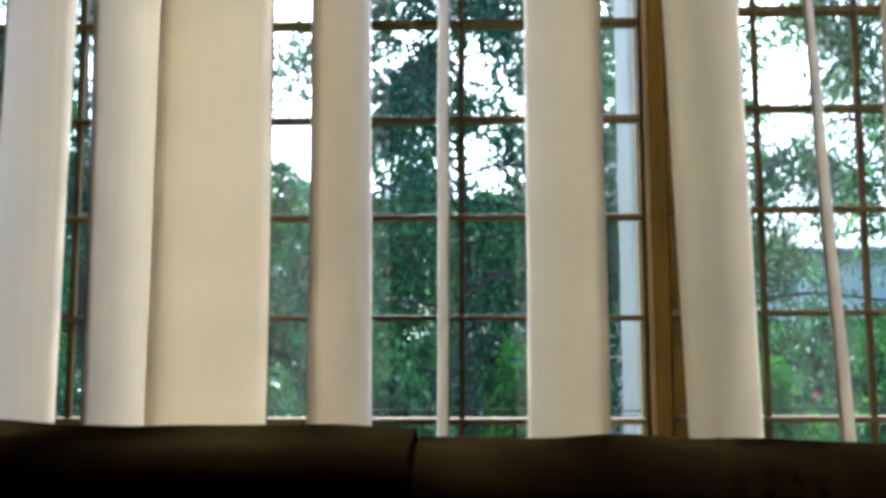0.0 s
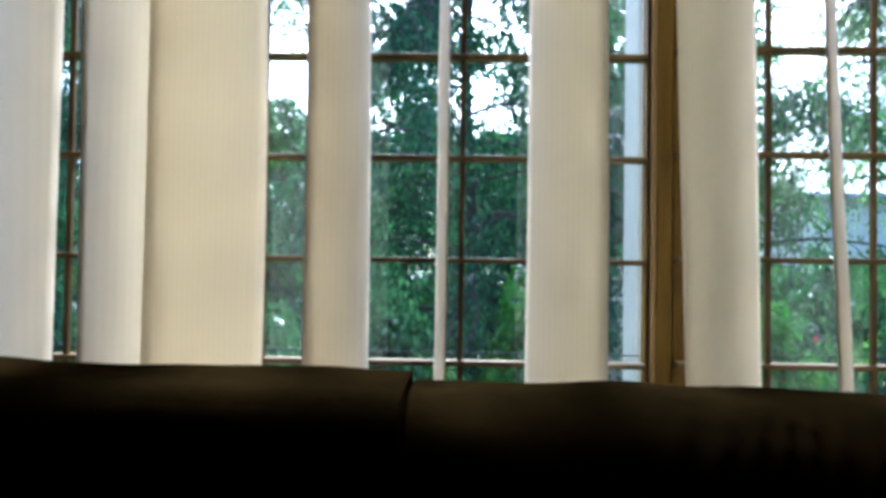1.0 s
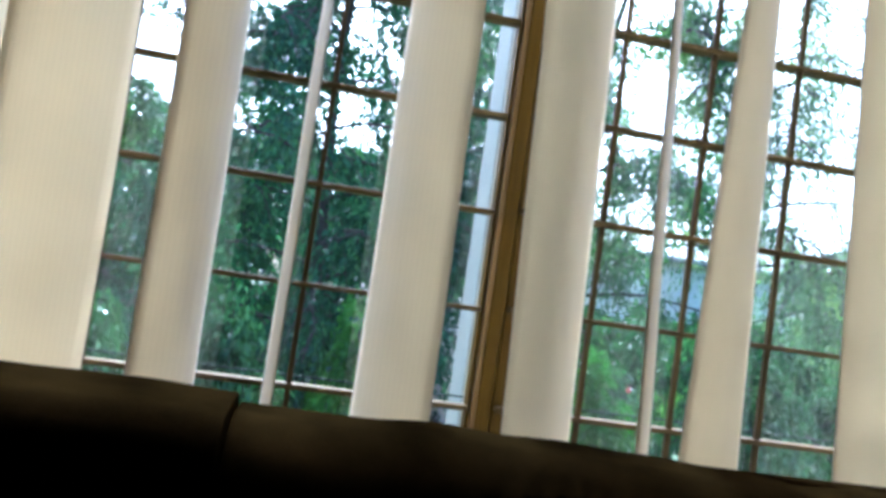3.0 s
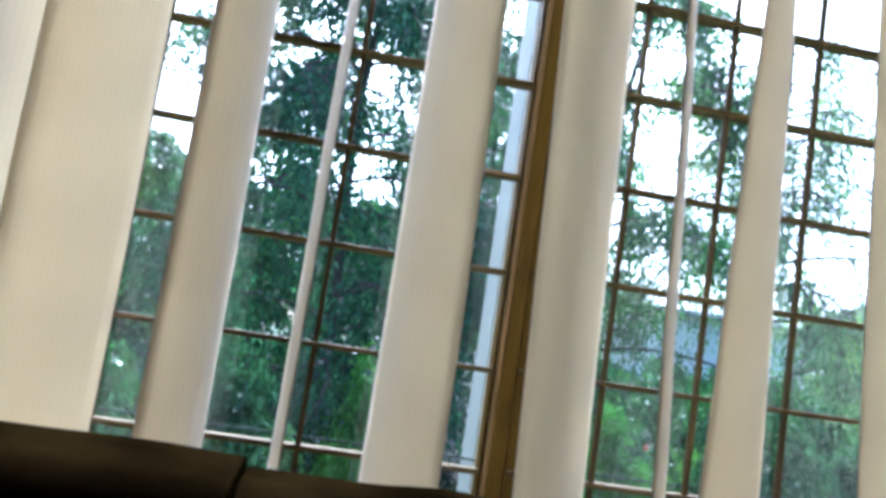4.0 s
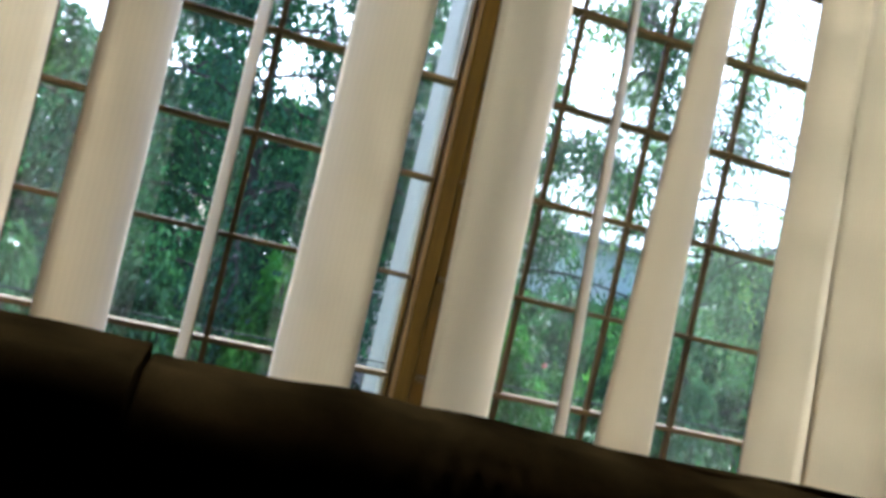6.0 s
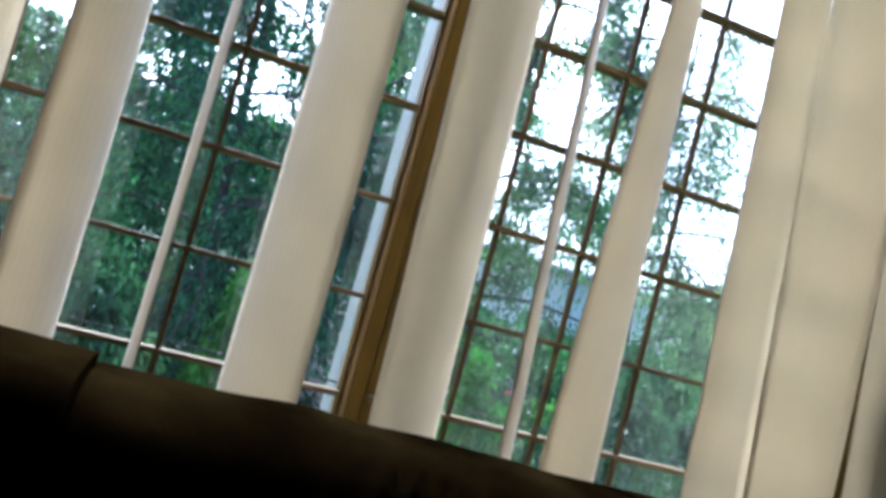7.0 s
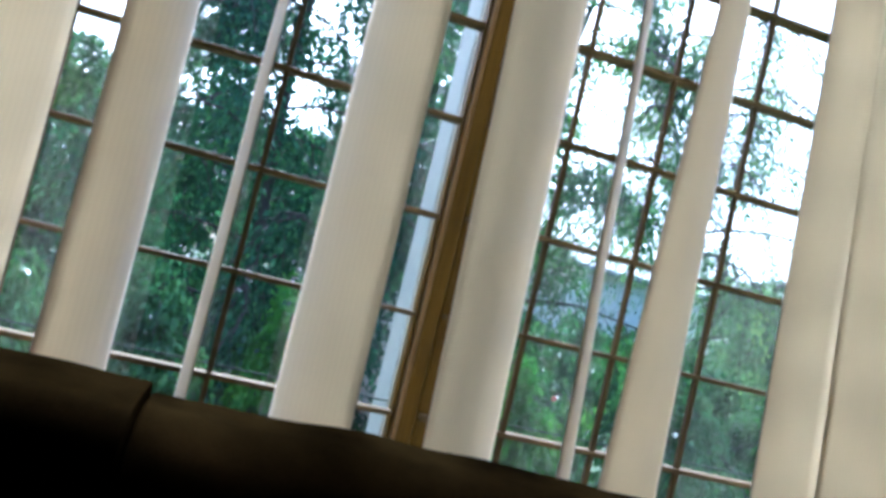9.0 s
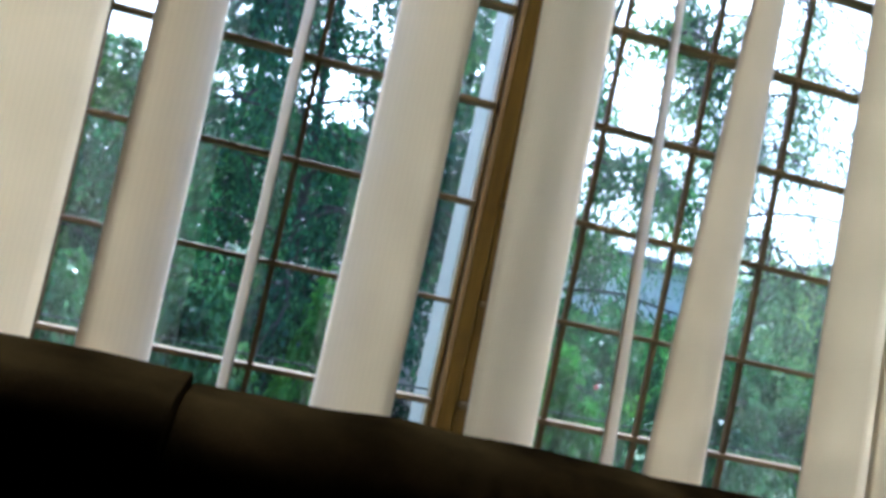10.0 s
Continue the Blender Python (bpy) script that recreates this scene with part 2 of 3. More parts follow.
def tube_arrays(points, radii, sides=6):
    pts = np.array(points, float)
    n = len(pts)
    d = np.gradient(pts, axis=0)
    d /= np.linalg.norm(d, axis=1)[:, None] + 1e-9
    ref = np.where(np.abs(d[:, 2:3]) > 0.9, np.array([[1.0, 0, 0]]), np.array([[0, 0, 1.0]]))
    a = np.cross(d, ref)
    a /= np.linalg.norm(a, axis=1)[:, None]
    b = np.cross(d, a)
    ang = np.arange(sides) * 2 * np.pi / sides
    ring = a[:, None] * np.cos(ang)[None, :, None] + b[:, None] * np.sin(ang)[None, :, None]
    verts = (pts[:, None] + ring * np.array(radii)[:, None, None]).reshape(-1, 3)
    i, j = np.meshgrid(np.arange(n - 1), np.arange(sides), indexing='ij')
    k = (j + 1) % sides
    quads = np.stack([i * sides + j, i * sides + k, (i + 1) * sides + k, (i + 1) * sides + j], -1).reshape(-1, 4)
    return verts, quads


def mesh_from(name, verts, quads, material, smooth=False):
    me = bpy.data.meshes.new(name)
    me.vertices.add(len(verts))
    me.vertices.foreach_set("co", np.asarray(verts, np.float32).ravel())
    me.loops.add(len(quads) * 4)
    me.loops.foreach_set("vertex_index", np.asarray(quads, np.int32).ravel())
    me.polygons.add(len(quads))
    me.polygons.foreach_set("loop_start", np.arange(len(quads), dtype=np.int32) * 4)
    if smooth:
        me.polygons.foreach_set("use_smooth", [True] * len(quads))
    me.update(calc_edges=True)
    me.validate()
    me.materials.append(material)
    return me


# ---------------------------------------------------------------- the room
X0, X1, Y0, ZC = -2.4, 1.9, -4.2, 2.7          # room
OX0, OX1, OZ0, OZ1 = -0.80, 1.01, 0.64, 2.30   # window opening
WY0, WY1 = -0.055, 0.15                        # window wall


def room():
    # floor, ceiling and the three dark walls are unseen; they soak up bounce light
    tagged(link_mesh("floor", box(X0, X1, Y0, WY1, -0.12, 0), M_FLOOR), "unseen floor of the room, kept dark to cut bounced light", "floor", kind="structure")
    tagged(link_mesh("ceiling", box(X0 - 0.15, X1 + 0.15, Y0 - 0.15, WY1, ZC, ZC + 0.15), M_UNSEEN), "unseen ceiling, kept dark to cut bounced light", "ceiling", kind="structure")
    bm = box(X0, OX0, WY0, WY1, 0, ZC)
    box(OX1, X1, WY0, WY1, 0, ZC, bm=bm)
    box(OX0, OX1, WY0, WY1, 0, OZ0, bm=bm)
    box(OX0, OX1, WY0, WY1, OZ1, ZC, bm=bm)
    tagged(link_mesh("wall_north", bm, M_WALL), "cream plastered wall round the window", "wall", kind="structure")
    tagged(link_mesh("wall_west", box(X0 - 0.15, X0, Y0, WY1, 0, ZC), M_UNSEEN), "unseen wall of the room, kept dark to cut bounced light", "wall", kind="structure")
    tagged(link_mesh("wall_east", box(X1, X1 + 0.15, Y0, WY1, 0, ZC), M_UNSEEN), "unseen wall of the room, kept dark to cut bounced light", "wall", kind="structure")
    tagged(link_mesh("wall_south", box(X0 - 0.15, X1 + 0.15, Y0 - 0.15, Y0, 0, ZC), M_UNSEEN), "unseen wall of the room, kept dark to cut bounced light", "wall", kind="structure")


room()

# glazing: columns and rows of the two sashes
COL_L = [0.1256 * k for k in range(-5, 2)]
COL_R = [0.372 + 0.1265 * k for k in range(5)]
ROW_L = [1.0 + 0.1292 * k for k in range(-2, 10)]
ROW_R = [1.0050 + 0.1285 * k for k in range(-2, 10)]


def sash(name, x0, x1, y, cols, rows, pane_mat, label, fl, fr, back=-0.003):
    """A glazed sash: stiles fl and fr wide, flat bars with rounded edges, single panes."""
    w = thing(name, (x0 + x1) / 2, y, OZ0, label, "window", kind="structure")
    za, zb = OZ0 + 0.03, OZ1 - 0.03
    part("window_frame", box(x0, x0 + fl, y + back, y + 0.034, za, zb, 0.002), M_POST, w)
    part("window_frame", box(x1 - fr, x1, y - 0.003, y + 0.034, za, zb, 0.002), M_POST, w)
    part("window_frame", box(x0 + fl, x1 - fr, y - 0.002, y + 0.033, za, za + 0.05, 0.003), M_POST, w)
    part("window_frame", box(x0 + fl, x1 - fr, y - 0.002, y + 0.033, zb - 0.05, zb, 0.003), M_POST, w)
    for r in rows:
        part("glazing_bar", box(x0 + (fl * 0.5 if back < 0 else 0.001), x1 - fr * 0.2, y - 0.005, y + 0.018, r - 0.0035, r + 0.0035, 0.0013), M_BAR, w)
    for c in cols:
        part("upright_bar", box(c - 0.0036, c + 0.0036, y - 0.0025, y + 0.0062, za + 0.05, zb - 0.05, 0.0014), M_BARV, w)
    # added rod drawn where the glass mirrors the second bar as a faint line
    part("bar_reflection", box(x0 + fl, x1 - fr, y + 0.022, y + 0.026, rows[1] + 0.0098, rows[1] + 0.0120, 0.0008), M_REFLECTION, w, "thin dull green rod standing in for the bar's reflection in the glass")
    xs = [x0 + fl] + list(cols) + [x1 - fr]
    zs = [za + 0.05] + list(rows) + [zb - 0.05]
    for xa, xb in zip(xs[:-1], xs[1:]):
        for z_a, z_b in zip(zs[:-1], zs[1:]):
            p = part("pane", box(xa + 0.0037, xb - 0.0037, y + 0.008, y + 0.011, z_a + 0.0039, z_b - 0.0039), pane_mat, w)
            p.visible_shadow = False
    return w


def windows():
    frame_ob = thing("window_surround", (OX0 + OX1) / 2, 0.05, OZ0, "varnished brown timber window surround", "window frame", kind="structure")
    part("jamb", box(OX0, OX0 + 0.03, -0.05, 0.09, OZ0, OZ1, 0.004), M_POST, frame_ob)
    part("jamb", box(OX1 - 0.03, OX1, -0.05, 0.09, OZ0, OZ1, 0.004), M_POST, frame_ob)
    part("head", box(OX0 + 0.03, OX1 - 0.03, -0.05, 0.09, OZ1 - 0.03, OZ1, 0.004), M_POST, frame_ob)
    part("sill", box(OX0 + 0.03, OX1 - 0.03, -0.075, 0.12, OZ0, OZ0 + 0.03, 0.004), M_POST, frame_ob)
    za, zb = OZ0 + 0.03, OZ1 - 0.03
    mull = part("mullion", box(0.2408, 0.2612, -0.012, 0.016, za, zb, 0.003), M_POST, frame_ob, "varnished brown timber mullion")
    part("bead", box(0.2352, 0.2404, -0.014, 0.012, za, zb, 0.0012), M_TAN, mull, "pale tan timber bead")
    part("bead", box(0.2357, 0.2408, 0.0185, 0.030, za, zb, 0.0015), M_BEAD, mull, "pale cream glazing bead")
    part("gasket", box(0.2331, 0.2355, 0.020, 0.028, za, zb, 0.0005), M_PUTTY, mull)
    part("bead", box(0.2290, 0.2327, 0.0195, 0.028, za, zb, 0.001), M_BEAD, mull)
    sash("window_1", OX0 + 0.032, 0.2317, 0.0, COL_L, ROW_L, M_GLASS_L, "small-paned brown window overlooking the garden trees", 0.036, 0.0015)
    sash("window_2", 0.2622, OX1 - 0.032, -0.0267, COL_R, ROW_R, M_GLASS_R, "small-paned brown window with flare haze painted into the glass", 0.021, 0.036, 0.0185)


windows()


# ---------------------------------------------------------------- the blind
SLAT_W, TRACK_Y, Z_LOW, Z_HIGH = 0.127, -0.15, 0.60, 2.36


def slat(parent, xb, ab, xt, at, bow=-0.014, seed=0):
    """One vane: middle and turn given at z 0.9 and 1.5; turn 0 is square to the room."""
    n, rows = 10, 44
    rnd = random.Random(seed)
    ph = rnd.uniform(0, 50)
    bm = bmesh.new()
    layers = []
    for off in (0.0, 0.0009):
        grid = []
        for i in range(rows + 1):
            z = Z_LOW + (Z_HIGH - Z_LOW) * i / rows
            k = (z - 0.9) / 0.6
            a = radians(max(-75, min(110, ab + (at - ab) * max(-0.6, min(1.6, k)))))
            xc = xb + (xt - xb) * k + 0.0012 * noise.noise(Vector((ph, z * 5, 0)))
            line = []
            for j in range(n + 1):
                s = j / n * 2 - 1
                e = SLAT_W / 2 * s * (1 + 0.008 * noise.noise(Vector((ph + s, z * 22, 3))))
                d = -bow * (1 - s * s) + off
                line.append(bm.verts.new((xc + e * math.cos(a) - d * math.sin(a), TRACK_Y + e * math.sin(a) + d * math.cos(a), z)))
            grid.append(line)
        layers.append(grid)
    f, b = layers
    for i in range(rows):
        for j in range(n):
            bm.faces.new((f[i][j], f[i][j + 1], f[i + 1][j + 1], f[i + 1][j]))
            bm.faces.new((b[i][j + 1], b[i][j], b[i + 1][j], b[i + 1][j + 1]))
        bm.faces.new((f[i][0], f[i + 1][0], b[i + 1][0], b[i][0]))
        bm.faces.new((f[i + 1][n], f[i][n], b[i][n], b[i + 1][n]))
    for j in range(n):
        bm.faces.new((f[0][j + 1], f[0][j], b[0][j], b[0][j + 1]))
        bm.faces.new((f[rows][j], f[rows][j + 1], b[rows][j + 1], b[rows][j]))
    ob = part("slat", bm, M_SLAT, parent, smooth=True)
    part("carrier", box(xb - 0.012, xb + 0.012, TRACK_Y - 0.006, TRACK_Y + 0.006, Z_HIGH - 0.004, Z_HIGH + 0.03, 0.002), M_STEEL, ob)
    return ob


SLATS = [  # middle and turn at z 0.9, then at z 1.5
    (-0.755, 50, -0.755, 50), (-0.633, 62, -0.633, 62), (-0.482, 84, -0.476, 84), (-0.357, 60, -0.362, 60),
    (-0.2766, 18.3, -0.2745, 37.9, 0.008), (-0.1304, 65.6, -0.1323, 67.9, 0.017), (-0.0202, 97.0, -0.0182, 97.0, 0.002), (0.1130, -53.6, 0.1110, -56.8, 0.015),
    (0.2835, 36.5, 0.2670, 32.9, 0.010), (0.4067, 62.5, 0.3765, 66.5, 0.009), (0.4951, 31.7, 0.4953, 46.3, 0.007), (0.6979, 18.6, 0.6649, 25.2, -0.016),
    (0.8117, -6.6, 0.7809, -29.3), (0.94, 15, 0.905, 15), (1.05, 18, 1.03, 18), (1.16, 20, 1.15, 20), (1.27, 22, 1.27, 22), (1.38, 25, 1.38, 25)]


def blind():
    b = thing("vertical_blind", 0.17, TRACK_Y, Z_HIGH, "cream vertical blind, slats turned half open and hanging unevenly", "blind")
    part("headrail", box(-0.85, 1.48, TRACK_Y - 0.02, TRACK_Y + 0.02, Z_HIGH + 0.026, Z_HIGH + 0.06, 0.003), M_STEEL, b)
    for side in (-0.7, 0.3, 1.3):
        part("bracket", box(side - 0.015, side + 0.015, TRACK_Y + 0.02, WY0, Z_HIGH + 0.03, Z_HIGH + 0.056, 0.002), M_STEEL, b)
    for i, s in enumerate(SLATS):
        slat(b, *s, seed=i)


blind()


# ---------------------------------------------------------------- the sofa
def sofa():
    s = thing("sofa", -0.04, -0.6, 0, "dark brown suede sofa with two back cushions under the window", "sofa")
    ridge = lambda x: 0.8913 - 0.021 * x - (0.012 * x * x if x > 0 else -0.004 * x * x)
    for x0, x1, seed, wr, rr in ((-0.915, -0.0403, 3.0, 0.004, 0.036), (-0.0397, 0.835, 11.0, 0.007, 0.064)):
        bm = pillow(x0, x1, -0.415, -0.235, 0.42, 0.89, rr, 0.010, wr, seed, 118, 0.05)
        for v in bm.verts:
            k = max(0, (v.co.z - 0.5) / 0.39)
            v.co.z += k * (ridge(v.co.x) - 0.89)
            v.co.y += (1 - k) * -0.06
            # fan of creases pulled out of the top front edge
            u = v.co.x - 0.25 - (v.co.z - 0.86) * 0.55
            fold = math.exp(-(u / 0.085) ** 2) * max(0, min(1, (v.co.z - 0.74) / 0.08)) * max(0, min(1, (0.90 - v.co.z) / 0.012))
            if x0 > -0.1 and v.co.y < -0.30:
                w = fold * math.sin(u * 250 + 2 * math.sin(u * 40))
                v.co.y += 0.008 * w
                v.co.z += 0.001 * w
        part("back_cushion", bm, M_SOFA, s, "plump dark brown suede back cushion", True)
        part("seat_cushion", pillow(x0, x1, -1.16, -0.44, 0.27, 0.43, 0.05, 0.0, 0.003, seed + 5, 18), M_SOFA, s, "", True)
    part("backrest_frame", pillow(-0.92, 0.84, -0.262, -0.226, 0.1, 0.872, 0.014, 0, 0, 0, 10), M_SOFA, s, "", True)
    part("base", pillow(-0.92, 0.84, -1.14, -0.28, 0.1, 0.27, 0.03, 0, 0.002, 2, 12), M_SOFA, s, "", True)
    for x0, x1 in ((-1.14, -0.93), (0.85, 1.06)):
        part("arm", pillow(x0, x1, -1.16, -0.24, 0.1, 0.66, 0.08, 0, 0.004, x0, 18), M_SOFA, s, "", True)
    for x in (-1.05, 0.97):
        for y in (-1.1, -0.3):
            part("leg", box(x - 0.03, x + 0.03, y - 0.03, y + 0.03, 0, 0.104, 0.006), M_POST, s)


sofa()


# ---------------------------------------------------------------- outside
GROUND = -0.8


def terrain():
    bm = bmesh.new()
    bmesh.ops.create_grid(bm, x_segments=60, y_segments=60, size=1.0)
    for v in bm.verts:
        x, y = v.co.x, v.co.y
        v.co = Vector((math.copysign(abs(x) ** 3, x) * 900, math.copysign(abs(y) ** 3, y) * 900, GROUND))
        d = math.hypot(v.co.x, v.co.y)
        if d > 4:
            v.co.z += 0.12 * noise.noise(Vector((v.co.x * 0.2, v.co.y * 0.2, 0)))
    tagged(link_mesh("ground", bm, M_GRASS, True), "green lawn and undergrowth of the garden", "ground", kind="structure")
    tagged(link_mesh("foundation", box(X0 - 0.15, X1 + 0.15, Y0 - 0.15, WY1, GROUND - 0.3, -0.12), M_WALL), "plain plastered plinth of the house", "plinth", kind="structure")
    col = thing("porch_post", 0.553, 1.24, GROUND, "pale blue-grey painted post standing outside the window", "post")
    part("shaft", box(0.452, 0.655, 1.14, 1.34, GROUND + 0.15, 2.96, 0.014), M_BLUEGREY, col)
    part("foot", box(0.427, 0.68, 1.115, 1.365, GROUND - 0.05, GROUND + 0.15, 0.01), M_BLUEGREY, col)
    part("cap", box(0.427, 0.68, 1.115, 1.365, 2.96, 3.03, 0.01), M_BLUEGREY, col)


terrain()


def leaves_at(pos, dirs, length, width, rng):
    """Folded four-cornered leaves at pos, pointing along dirs."""
    n = len(pos)
    d = dirs + rng.normal(0, 0.35, (n, 3))
    d /= np.linalg.norm(d, axis=1)[:, None]
    side = np.cross(d, rng.normal(0, 1, (n, 3)))
    side /= np.linalg.norm(side, axis=1)[:, None] + 1e-9
    up = np.cross(side, d)
    L = (length * rng.uniform(0.6, 1.3, n))[:, None]
    W = (width * rng.uniform(0.7, 1.3, n))[:, None]
    a = pos
    b = pos + d * L * 0.45 + side * W * 0.5 + up * W * 0.2
    c = pos + d * L
    e = pos + d * L * 0.45 - side * W * 0.5 + up * W * 0.2
    verts = np.stack([a, b, c, e], 1).reshape(-1, 3)
    quads = np.arange(n * 4).reshape(-1, 4)
    return verts, quads


def tree(name, x, y, height, spread, low, n_leaf, leaf, wide, material, label, droop=0.6, seed=1, limbs=16, trunk_r=0.14, dense=1.0):
    """Tapered trunk, bent limbs with twigs, and leaves strung along hanging sprays."""
    rng = np.random.default_rng(seed)
    base = np.array([x, y, GROUND - 0.1])
    t = thing(name, x, y, GROUND, label, "tree")
    off = np.array([x, y, GROUND])
    V, Q, n0 = [], [], 0

    def add(pts, rad, sides):
        nonlocal n0
        v, q = tube_arrays(pts, rad, sides)
        V.append(v), Q.append(q + n0)
        n0 += len(v)

    k = np.linspace(0, 1, 14)
    bend = rng.normal(0, 0.25, 2)
    trunk = base + np.stack([bend[0] * k ** 2 + 0.06 * np.sin(k * 9), bend[1] * k ** 2 + 0.05 * np.cos(k * 8), k * height * 0.93], 1)
    add(trunk, trunk_r * (1 - 0.9 * k) + 0.01, 9)
    P, D = [], []
    for i in range(limbs):
        s = low + (0.97 - low) * (i + rng.uniform(0, 1)) / limbs
        o = trunk[min(13, int(s * 13))] + (trunk[min(13, int(s * 13) + 1)] - trunk[min(13, int(s * 13))]) * (s * 13 % 1)
        az = i * 2.4 + rng.uniform(-0.5, 0.5)
        reach = spread * (1.15 - 0.75 * (s - low) / (1 - low)) * rng.uniform(0.65, 1.1)
        out = np.array([math.cos(az), math.sin(az), 0])
        u = np.linspace(0, 1, 8)
        rise = rng.uniform(0.15, 0.5)
        limb = o + out * (u * reach)[:, None] + np.array([0, 0, 1.0]) * (reach * (rise * u - droop * 0.55 * u ** 2.2))[:, None] + rng.normal(0, 0.03, (8, 3)) * u[:, None]
        add(limb, trunk_r * 0.34 * (1 - s * 0.5) * (1 - 0.85 * u) + 0.004, 6)
        for j in range(14):
            w = rng.uniform(0.2, 1.0)
            m = limb[min(6, int(w * 7))] + (limb[min(6, int(w * 7)) + 1] - limb[min(6, int(w * 7))]) * (w * 7 % 1 if w < 1 else 1)
            dz = rng.normal(0, 1, 3) * np.array([1, 1, 0.5]) + out * 0.7
            dz /= np.linalg.norm(dz)
            ln = rng.uniform(0.3, 0.75) * spread * 0.42
            h = np.linspace(0, 1, 5)
            twig = m + dz * (h * ln)[:, None] + np.array([0, 0, -1.0]) * (droop * ln * 1.1 * h ** 2)[:, None]
            add(twig, 0.009 * (1 - 0.7 * h) + 0.002, 4)
            cnt = max(4, int(n_leaf / (limbs * 14) * rng.uniform(0.3, 1.7)))
            hh = rng.uniform(0.1, 1.05, cnt) ** 0.8
            centre = m + dz * (hh * ln)[:, None] - np.array([0, 0, 1.0]) * (droop * ln * 1.1 * hh ** 2)[:, None]
            hang = rng.uniform(0, 1, cnt) ** 1.5 * droop * 0.9
            centre = centre + rng.normal(0, 0.04 * dense, (cnt, 3)) - np.array([0, 0, 1.0]) * hang[:, None] * rng.uniform(0.1, 0.9)
            P.append(centre)
            D.append(np.tile(dz * 0.5 - np.array([0, 0, 1.0]) * (0.3 + droop), (cnt, 1)))
    wood_me = mesh_from("trunk", np.concatenate(V) - off, np.concatenate(Q), M_BARK, True)
    new("trunk", wood_me).parent = t
    v, q = leaves_at(np.concatenate(P), np.concatenate(D), leaf, wide, rng)
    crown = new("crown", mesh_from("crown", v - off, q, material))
    crown.parent = t
    tagged(crown, kind="stuff")
    return t


def bush(x, y, r, h, n_leaf, leaf, material, label, seed, flowers=0):
    rng = np.random.default_rng(seed)
    t = thing("shrub", x, y, GROUND, label, "shrub", "garden shrubs")
    off = np.array([x, y, GROUND])
    V, Q, n0 = [], [], 0
    tips = []
    for i in range(70):
        az, lean = rng.uniform(0, 6.28), rng.uniform(0.1, 1)
        u = np.linspace(0, 1, 7)
        top = h * rng.uniform(0.6, 1.08) * (1.08 - 0.4 * lean)
        arch = np.sin(u * (1.75 + 0.75 * lean)) / math.sin(1.571)
        pts = off + np.stack([math.cos(az) * r * lean * u ** 1.5, math.sin(az) * r * lean * u ** 1.5, top * arch], 1) - np.array([0, 0, 0.1])
        v, q = tube_arrays(pts, 0.012 * (1 - 0.75 * u), 4)
        V.append(v), Q.append(q + n0)
        n0 += len(v)
        tips.append(pts)
    new("stems", mesh_from("stems", np.concatenate(V) - off, np.concatenate(Q), M_BARK, True)).parent = t
    tips = np.array(tips)
    share = rng.lognormal(0, 0.9, 70)
    i, k = rng.choice(70, n_leaf, p=share / share.sum()), rng.uniform(0.05, 0.999, n_leaf) ** 0.6
    j = np.minimum(5, (k * 6).astype(int))
    way = tips[i, j + 1] - tips[i, j]
    pos = tips[i, j] + way * (k * 6 - j)[:, None] + rng.normal(0, 0.042, (n_leaf, 3)) * np.array([1, 1, 1.4])
    d = way / (np.linalg.norm(way, axis=1)[:, None] + 1e-6) * 0.6 + np.array([0, 0, -0.7])
    v, q = leaves_at(pos, d, leaf, leaf * 0.4, rng)
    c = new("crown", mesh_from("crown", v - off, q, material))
    c.parent = t
    tagged(c, kind="stuff")
    for n in range(flowers):
        bm = bmesh.new()
        for a in range(5):
            p = bmesh.ops.create_icosphere(bm, subdivisions=1, radius=0.011)["verts"]
            for w in p:
                w.co = Vector((w.co.x + 0.014 * math.cos(a * 1.257), w.co.y * 0.4, w.co.z + 0.014 * math.sin(a * 1.257)))
        bmesh.ops.translate(bm, verts=bm.verts, vec=off + np.array([rng.uniform(-0.3, 0.3) * r, -r * 0.8, h * rng.uniform(0.75, 0.95)]))
        part("flower", bm, M_FLOWER, t, "red flower")
    return t


DARK = "tall dark green tree with drooping sprays of small leaves"
MID = "green garden tree with small leaves and bare lower limbs"
PALE = "pale green feathery tree with thin hanging sprays"
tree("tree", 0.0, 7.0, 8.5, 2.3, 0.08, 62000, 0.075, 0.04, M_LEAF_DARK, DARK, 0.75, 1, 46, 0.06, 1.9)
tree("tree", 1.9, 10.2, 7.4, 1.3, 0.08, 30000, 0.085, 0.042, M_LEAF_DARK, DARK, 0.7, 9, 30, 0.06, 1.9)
# height here and at x -8.0 raised to block sky light on left slats
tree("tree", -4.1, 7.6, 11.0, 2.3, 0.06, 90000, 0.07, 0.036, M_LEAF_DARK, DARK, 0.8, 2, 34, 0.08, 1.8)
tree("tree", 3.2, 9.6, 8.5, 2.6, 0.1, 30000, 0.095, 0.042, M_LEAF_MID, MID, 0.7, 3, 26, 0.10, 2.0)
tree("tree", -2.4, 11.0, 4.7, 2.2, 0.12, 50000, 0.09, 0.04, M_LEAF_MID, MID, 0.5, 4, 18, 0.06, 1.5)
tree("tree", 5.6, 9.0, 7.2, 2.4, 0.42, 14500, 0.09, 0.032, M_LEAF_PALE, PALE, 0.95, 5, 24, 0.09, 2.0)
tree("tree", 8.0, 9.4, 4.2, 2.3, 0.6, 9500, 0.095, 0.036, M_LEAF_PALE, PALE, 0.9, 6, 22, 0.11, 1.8)
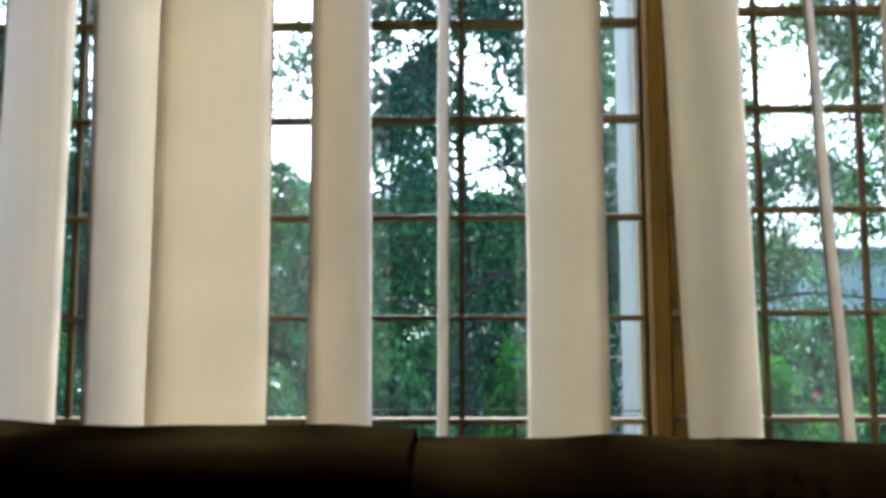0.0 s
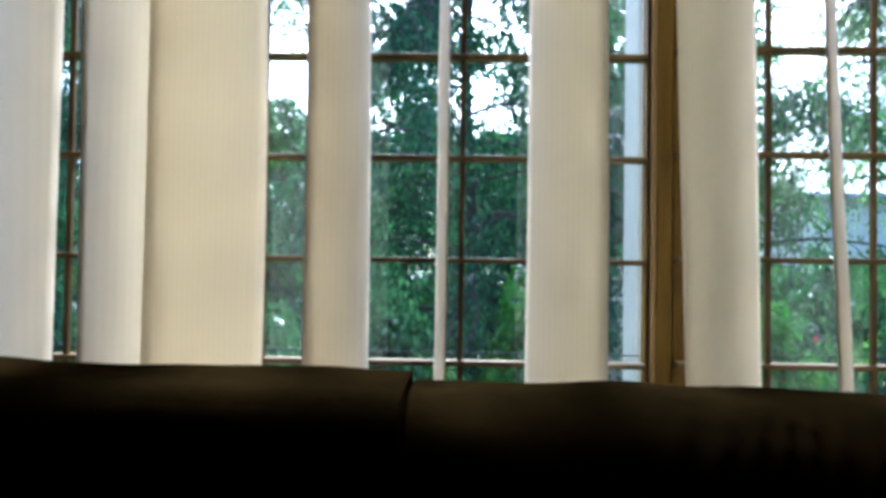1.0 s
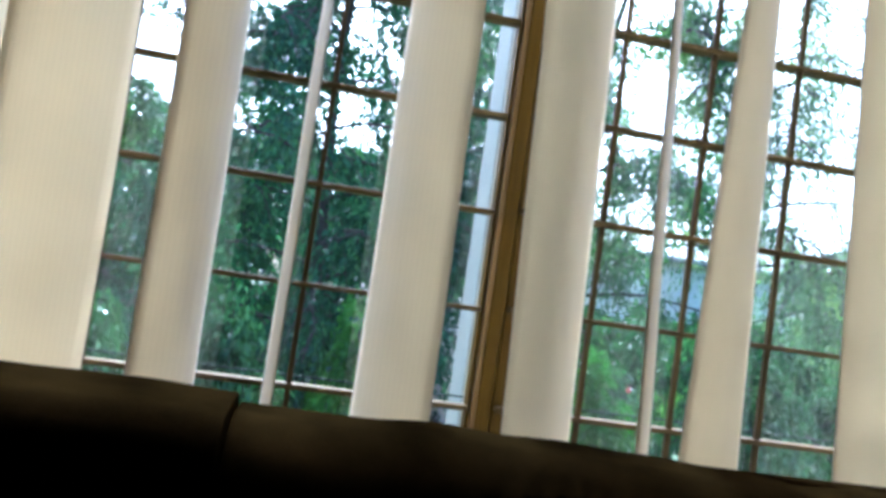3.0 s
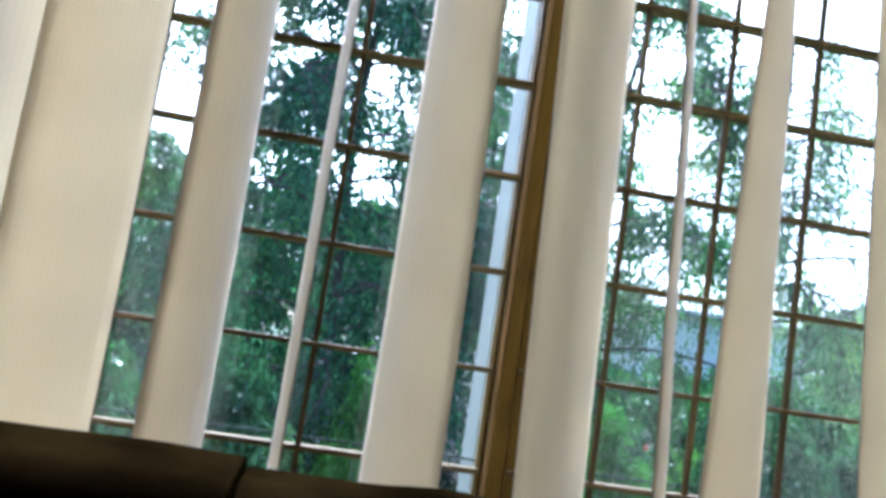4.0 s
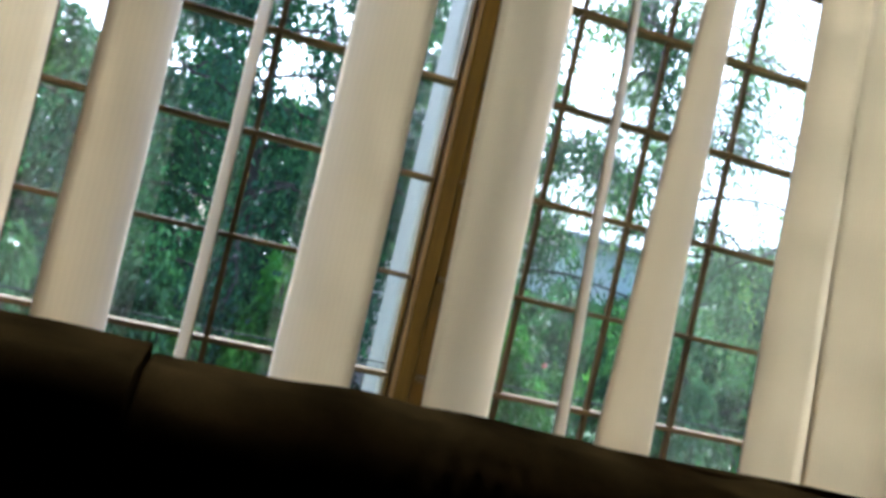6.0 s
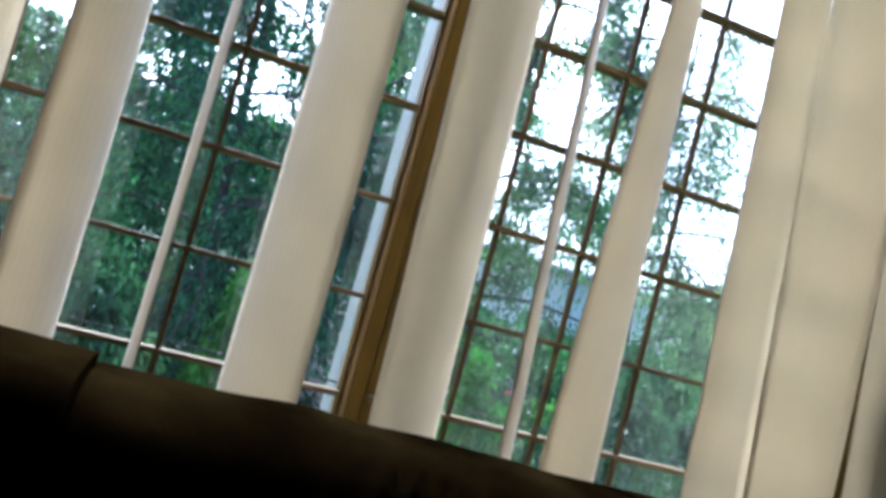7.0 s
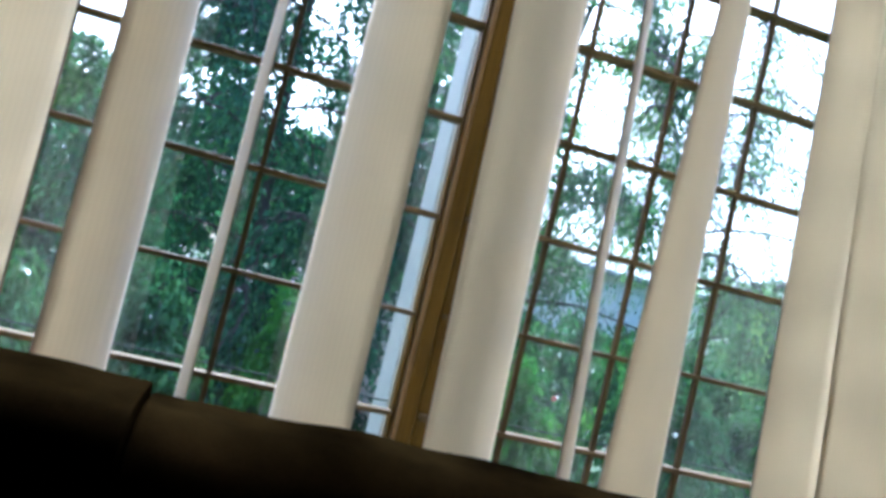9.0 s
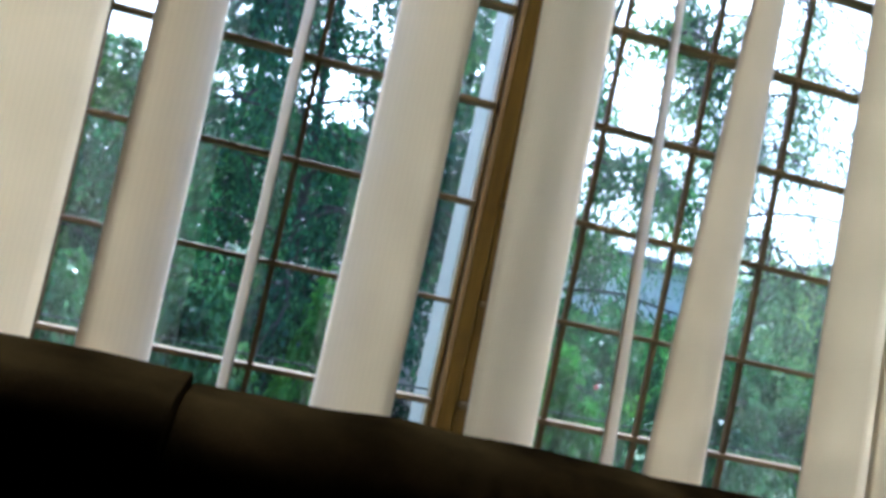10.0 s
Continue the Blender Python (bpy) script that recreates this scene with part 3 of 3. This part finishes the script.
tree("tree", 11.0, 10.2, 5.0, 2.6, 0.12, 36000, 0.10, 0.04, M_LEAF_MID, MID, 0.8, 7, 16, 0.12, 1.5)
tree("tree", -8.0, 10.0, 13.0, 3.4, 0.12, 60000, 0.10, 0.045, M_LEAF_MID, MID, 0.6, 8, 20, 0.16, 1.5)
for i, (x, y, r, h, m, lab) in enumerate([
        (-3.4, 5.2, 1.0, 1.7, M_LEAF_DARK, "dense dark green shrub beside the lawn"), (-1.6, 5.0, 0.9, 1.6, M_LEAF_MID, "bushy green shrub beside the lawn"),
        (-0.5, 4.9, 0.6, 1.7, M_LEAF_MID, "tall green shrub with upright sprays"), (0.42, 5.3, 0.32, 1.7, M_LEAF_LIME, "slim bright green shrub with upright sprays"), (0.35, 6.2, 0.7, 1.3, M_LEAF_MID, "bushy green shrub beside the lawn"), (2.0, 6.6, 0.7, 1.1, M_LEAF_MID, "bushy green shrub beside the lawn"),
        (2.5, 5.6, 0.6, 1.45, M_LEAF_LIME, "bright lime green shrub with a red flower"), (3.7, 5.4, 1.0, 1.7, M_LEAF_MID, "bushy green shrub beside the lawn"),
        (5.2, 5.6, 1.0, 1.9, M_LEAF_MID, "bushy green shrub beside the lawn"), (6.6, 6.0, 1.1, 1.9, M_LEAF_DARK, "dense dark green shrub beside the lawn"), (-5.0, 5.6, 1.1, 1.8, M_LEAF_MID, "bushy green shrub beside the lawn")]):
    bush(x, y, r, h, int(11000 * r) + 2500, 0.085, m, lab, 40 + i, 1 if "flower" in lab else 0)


def house(x0, x1, y0, y1, top, wall_mat, label, rows=2):
    h = thing("house", (x0 + x1) / 2, (y0 + y1) / 2, GROUND, label, "house")
    part("wall", box(x0, x1, y0, y1, GROUND - 0.2, top), wall_mat, h)
    bm = box(x0 - 0.5, x1 + 0.5, y0 - 0.5, y1 + 0.5, top, top + 0.12)
    ridge_y = (y0 + y1) / 2
    low = [bm.verts.new((x, y, top + 0.12)) for x, y in ((x0 - 0.5, y0 - 0.5), (x1 + 0.5, y0 - 0.5), (x1 + 0.5, y1 + 0.5), (x0 - 0.5, y1 + 0.5))]
    up = [bm.verts.new((x, ridge_y, top + 0.9)) for x in (x0 + 1.2, x1 - 1.2)]
    for f in ((low[0], low[1], up[1], up[0]), (low[1], low[2], up[1]), (low[2], low[3], up[0], up[1]), (low[3], low[0], up[0])):
        bm.faces.new(f)
    part("roof", bm, M_TILE, h)
    step = 2.4
    n = int((x1 - x0) / step)
    for r in range(rows):
        for i in range(n):
            cx = x0 + (i + 0.5) * (x1 - x0) / n
            cz = GROUND + 1.5 + r * 2.7
            if cz + 0.8 > top:
                continue
            w = part("window", box(cx - 0.6, cx + 0.6, y0 - 0.03, y0 + 0.05, cz - 0.6, cz + 0.6), M_WHITE, h)
            part("pane", box(cx - 0.52, cx - 0.03, y0 - 0.036, y0 - 0.031, cz - 0.52, cz + 0.52), M_DARK, w)
            part("pane", box(cx + 0.03, cx + 0.52, y0 - 0.036, y0 - 0.031, cz - 0.52, cz + 0.52), M_DARK, w)
    return h


def far_woods():
    """Massed trees behind the garden: overlapping clumps of drooping strands, with an uneven upper rim."""
    rng = np.random.default_rng(77)
    P, D = [], []
    for c in range(1500):
        x, y = rng.uniform(-17, 22), rng.uniform(12.5, 17.5)
        rim = noise.noise(Vector((x * 0.35, 2.0, 0))) * 1.5 + noise.noise(Vector((x * 1.1, 7.0, 0))) * 1.0
        top = (3.3 if x < 3.6 else 2.3) + rim if x < 4.5 or x > 13 else 1.15 + 0.4 * rim
        z = GROUND + 0.3 + (top - GROUND) * rng.uniform(0, 1) ** 0.75
        r = rng.uniform(0.3, 0.75)
        for k in range(11):
            az, reach, fall = rng.uniform(0, 6.28), r * rng.uniform(0.3, 1.0), rng.uniform(0.4, 1.25)
            u = rng.uniform(0, 1, 15)
            line = np.stack([x + math.cos(az) * reach * u, y + math.sin(az) * reach * u, z + 0.25 * u - fall * u ** 2], 1)
            P.append(line + rng.normal(0, 0.05, (15, 3)))
            D.append(np.tile(np.array([math.cos(az) * 0.3, math.sin(az) * 0.3, -0.9]), (15, 1)))
    v, q = leaves_at(np.concatenate(P), np.concatenate(D), 0.19, 0.085, rng)
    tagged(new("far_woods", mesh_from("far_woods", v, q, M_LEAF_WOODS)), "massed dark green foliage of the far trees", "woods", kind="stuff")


far_woods()


def louvre_fence():
    f = thing("fence", 1.25, 8.3, GROUND, "low peach garden wall topped with white louvre slats", "fence")
    part("wall", box(0.5, 2.2, 8.25, 8.4, GROUND - 0.1, 0.32, 0.01), M_PEACH, f)
    for x in (0.52, 1.35, 2.18):
        part("post", box(x - 0.03, x + 0.03, 8.3, 8.36, 0.322, 1.12, 0.005), M_WHITE, f)
    for k in range(12):
        bm = box(0.55, 2.15, -0.03, 0.03, -0.005, 0.005, 0.002)
        bmesh.ops.rotate(bm, verts=bm.verts, cent=(0, 0, 0), matrix=Matrix.Rotation(radians(35), 3, 'X'))
        bmesh.ops.translate(bm, verts=bm.verts, vec=(0, 8.25, 0.38 + k * 0.06))
        part("slat", bm, M_PALE, f)


louvre_fence()
house(-8.0, -1.8, 20, 26, 2.2, M_PALE, "pale rendered house seen in gaps of the foliage", 1)
house(1.0, 5.0, 19, 25, 3.9, M_PEACH, "peach rendered house with a grey roof behind the trees")
house(6.8, 15.0, 21, 27, 3.0, M_PALE, "pale grey rendered house half hidden by trees")
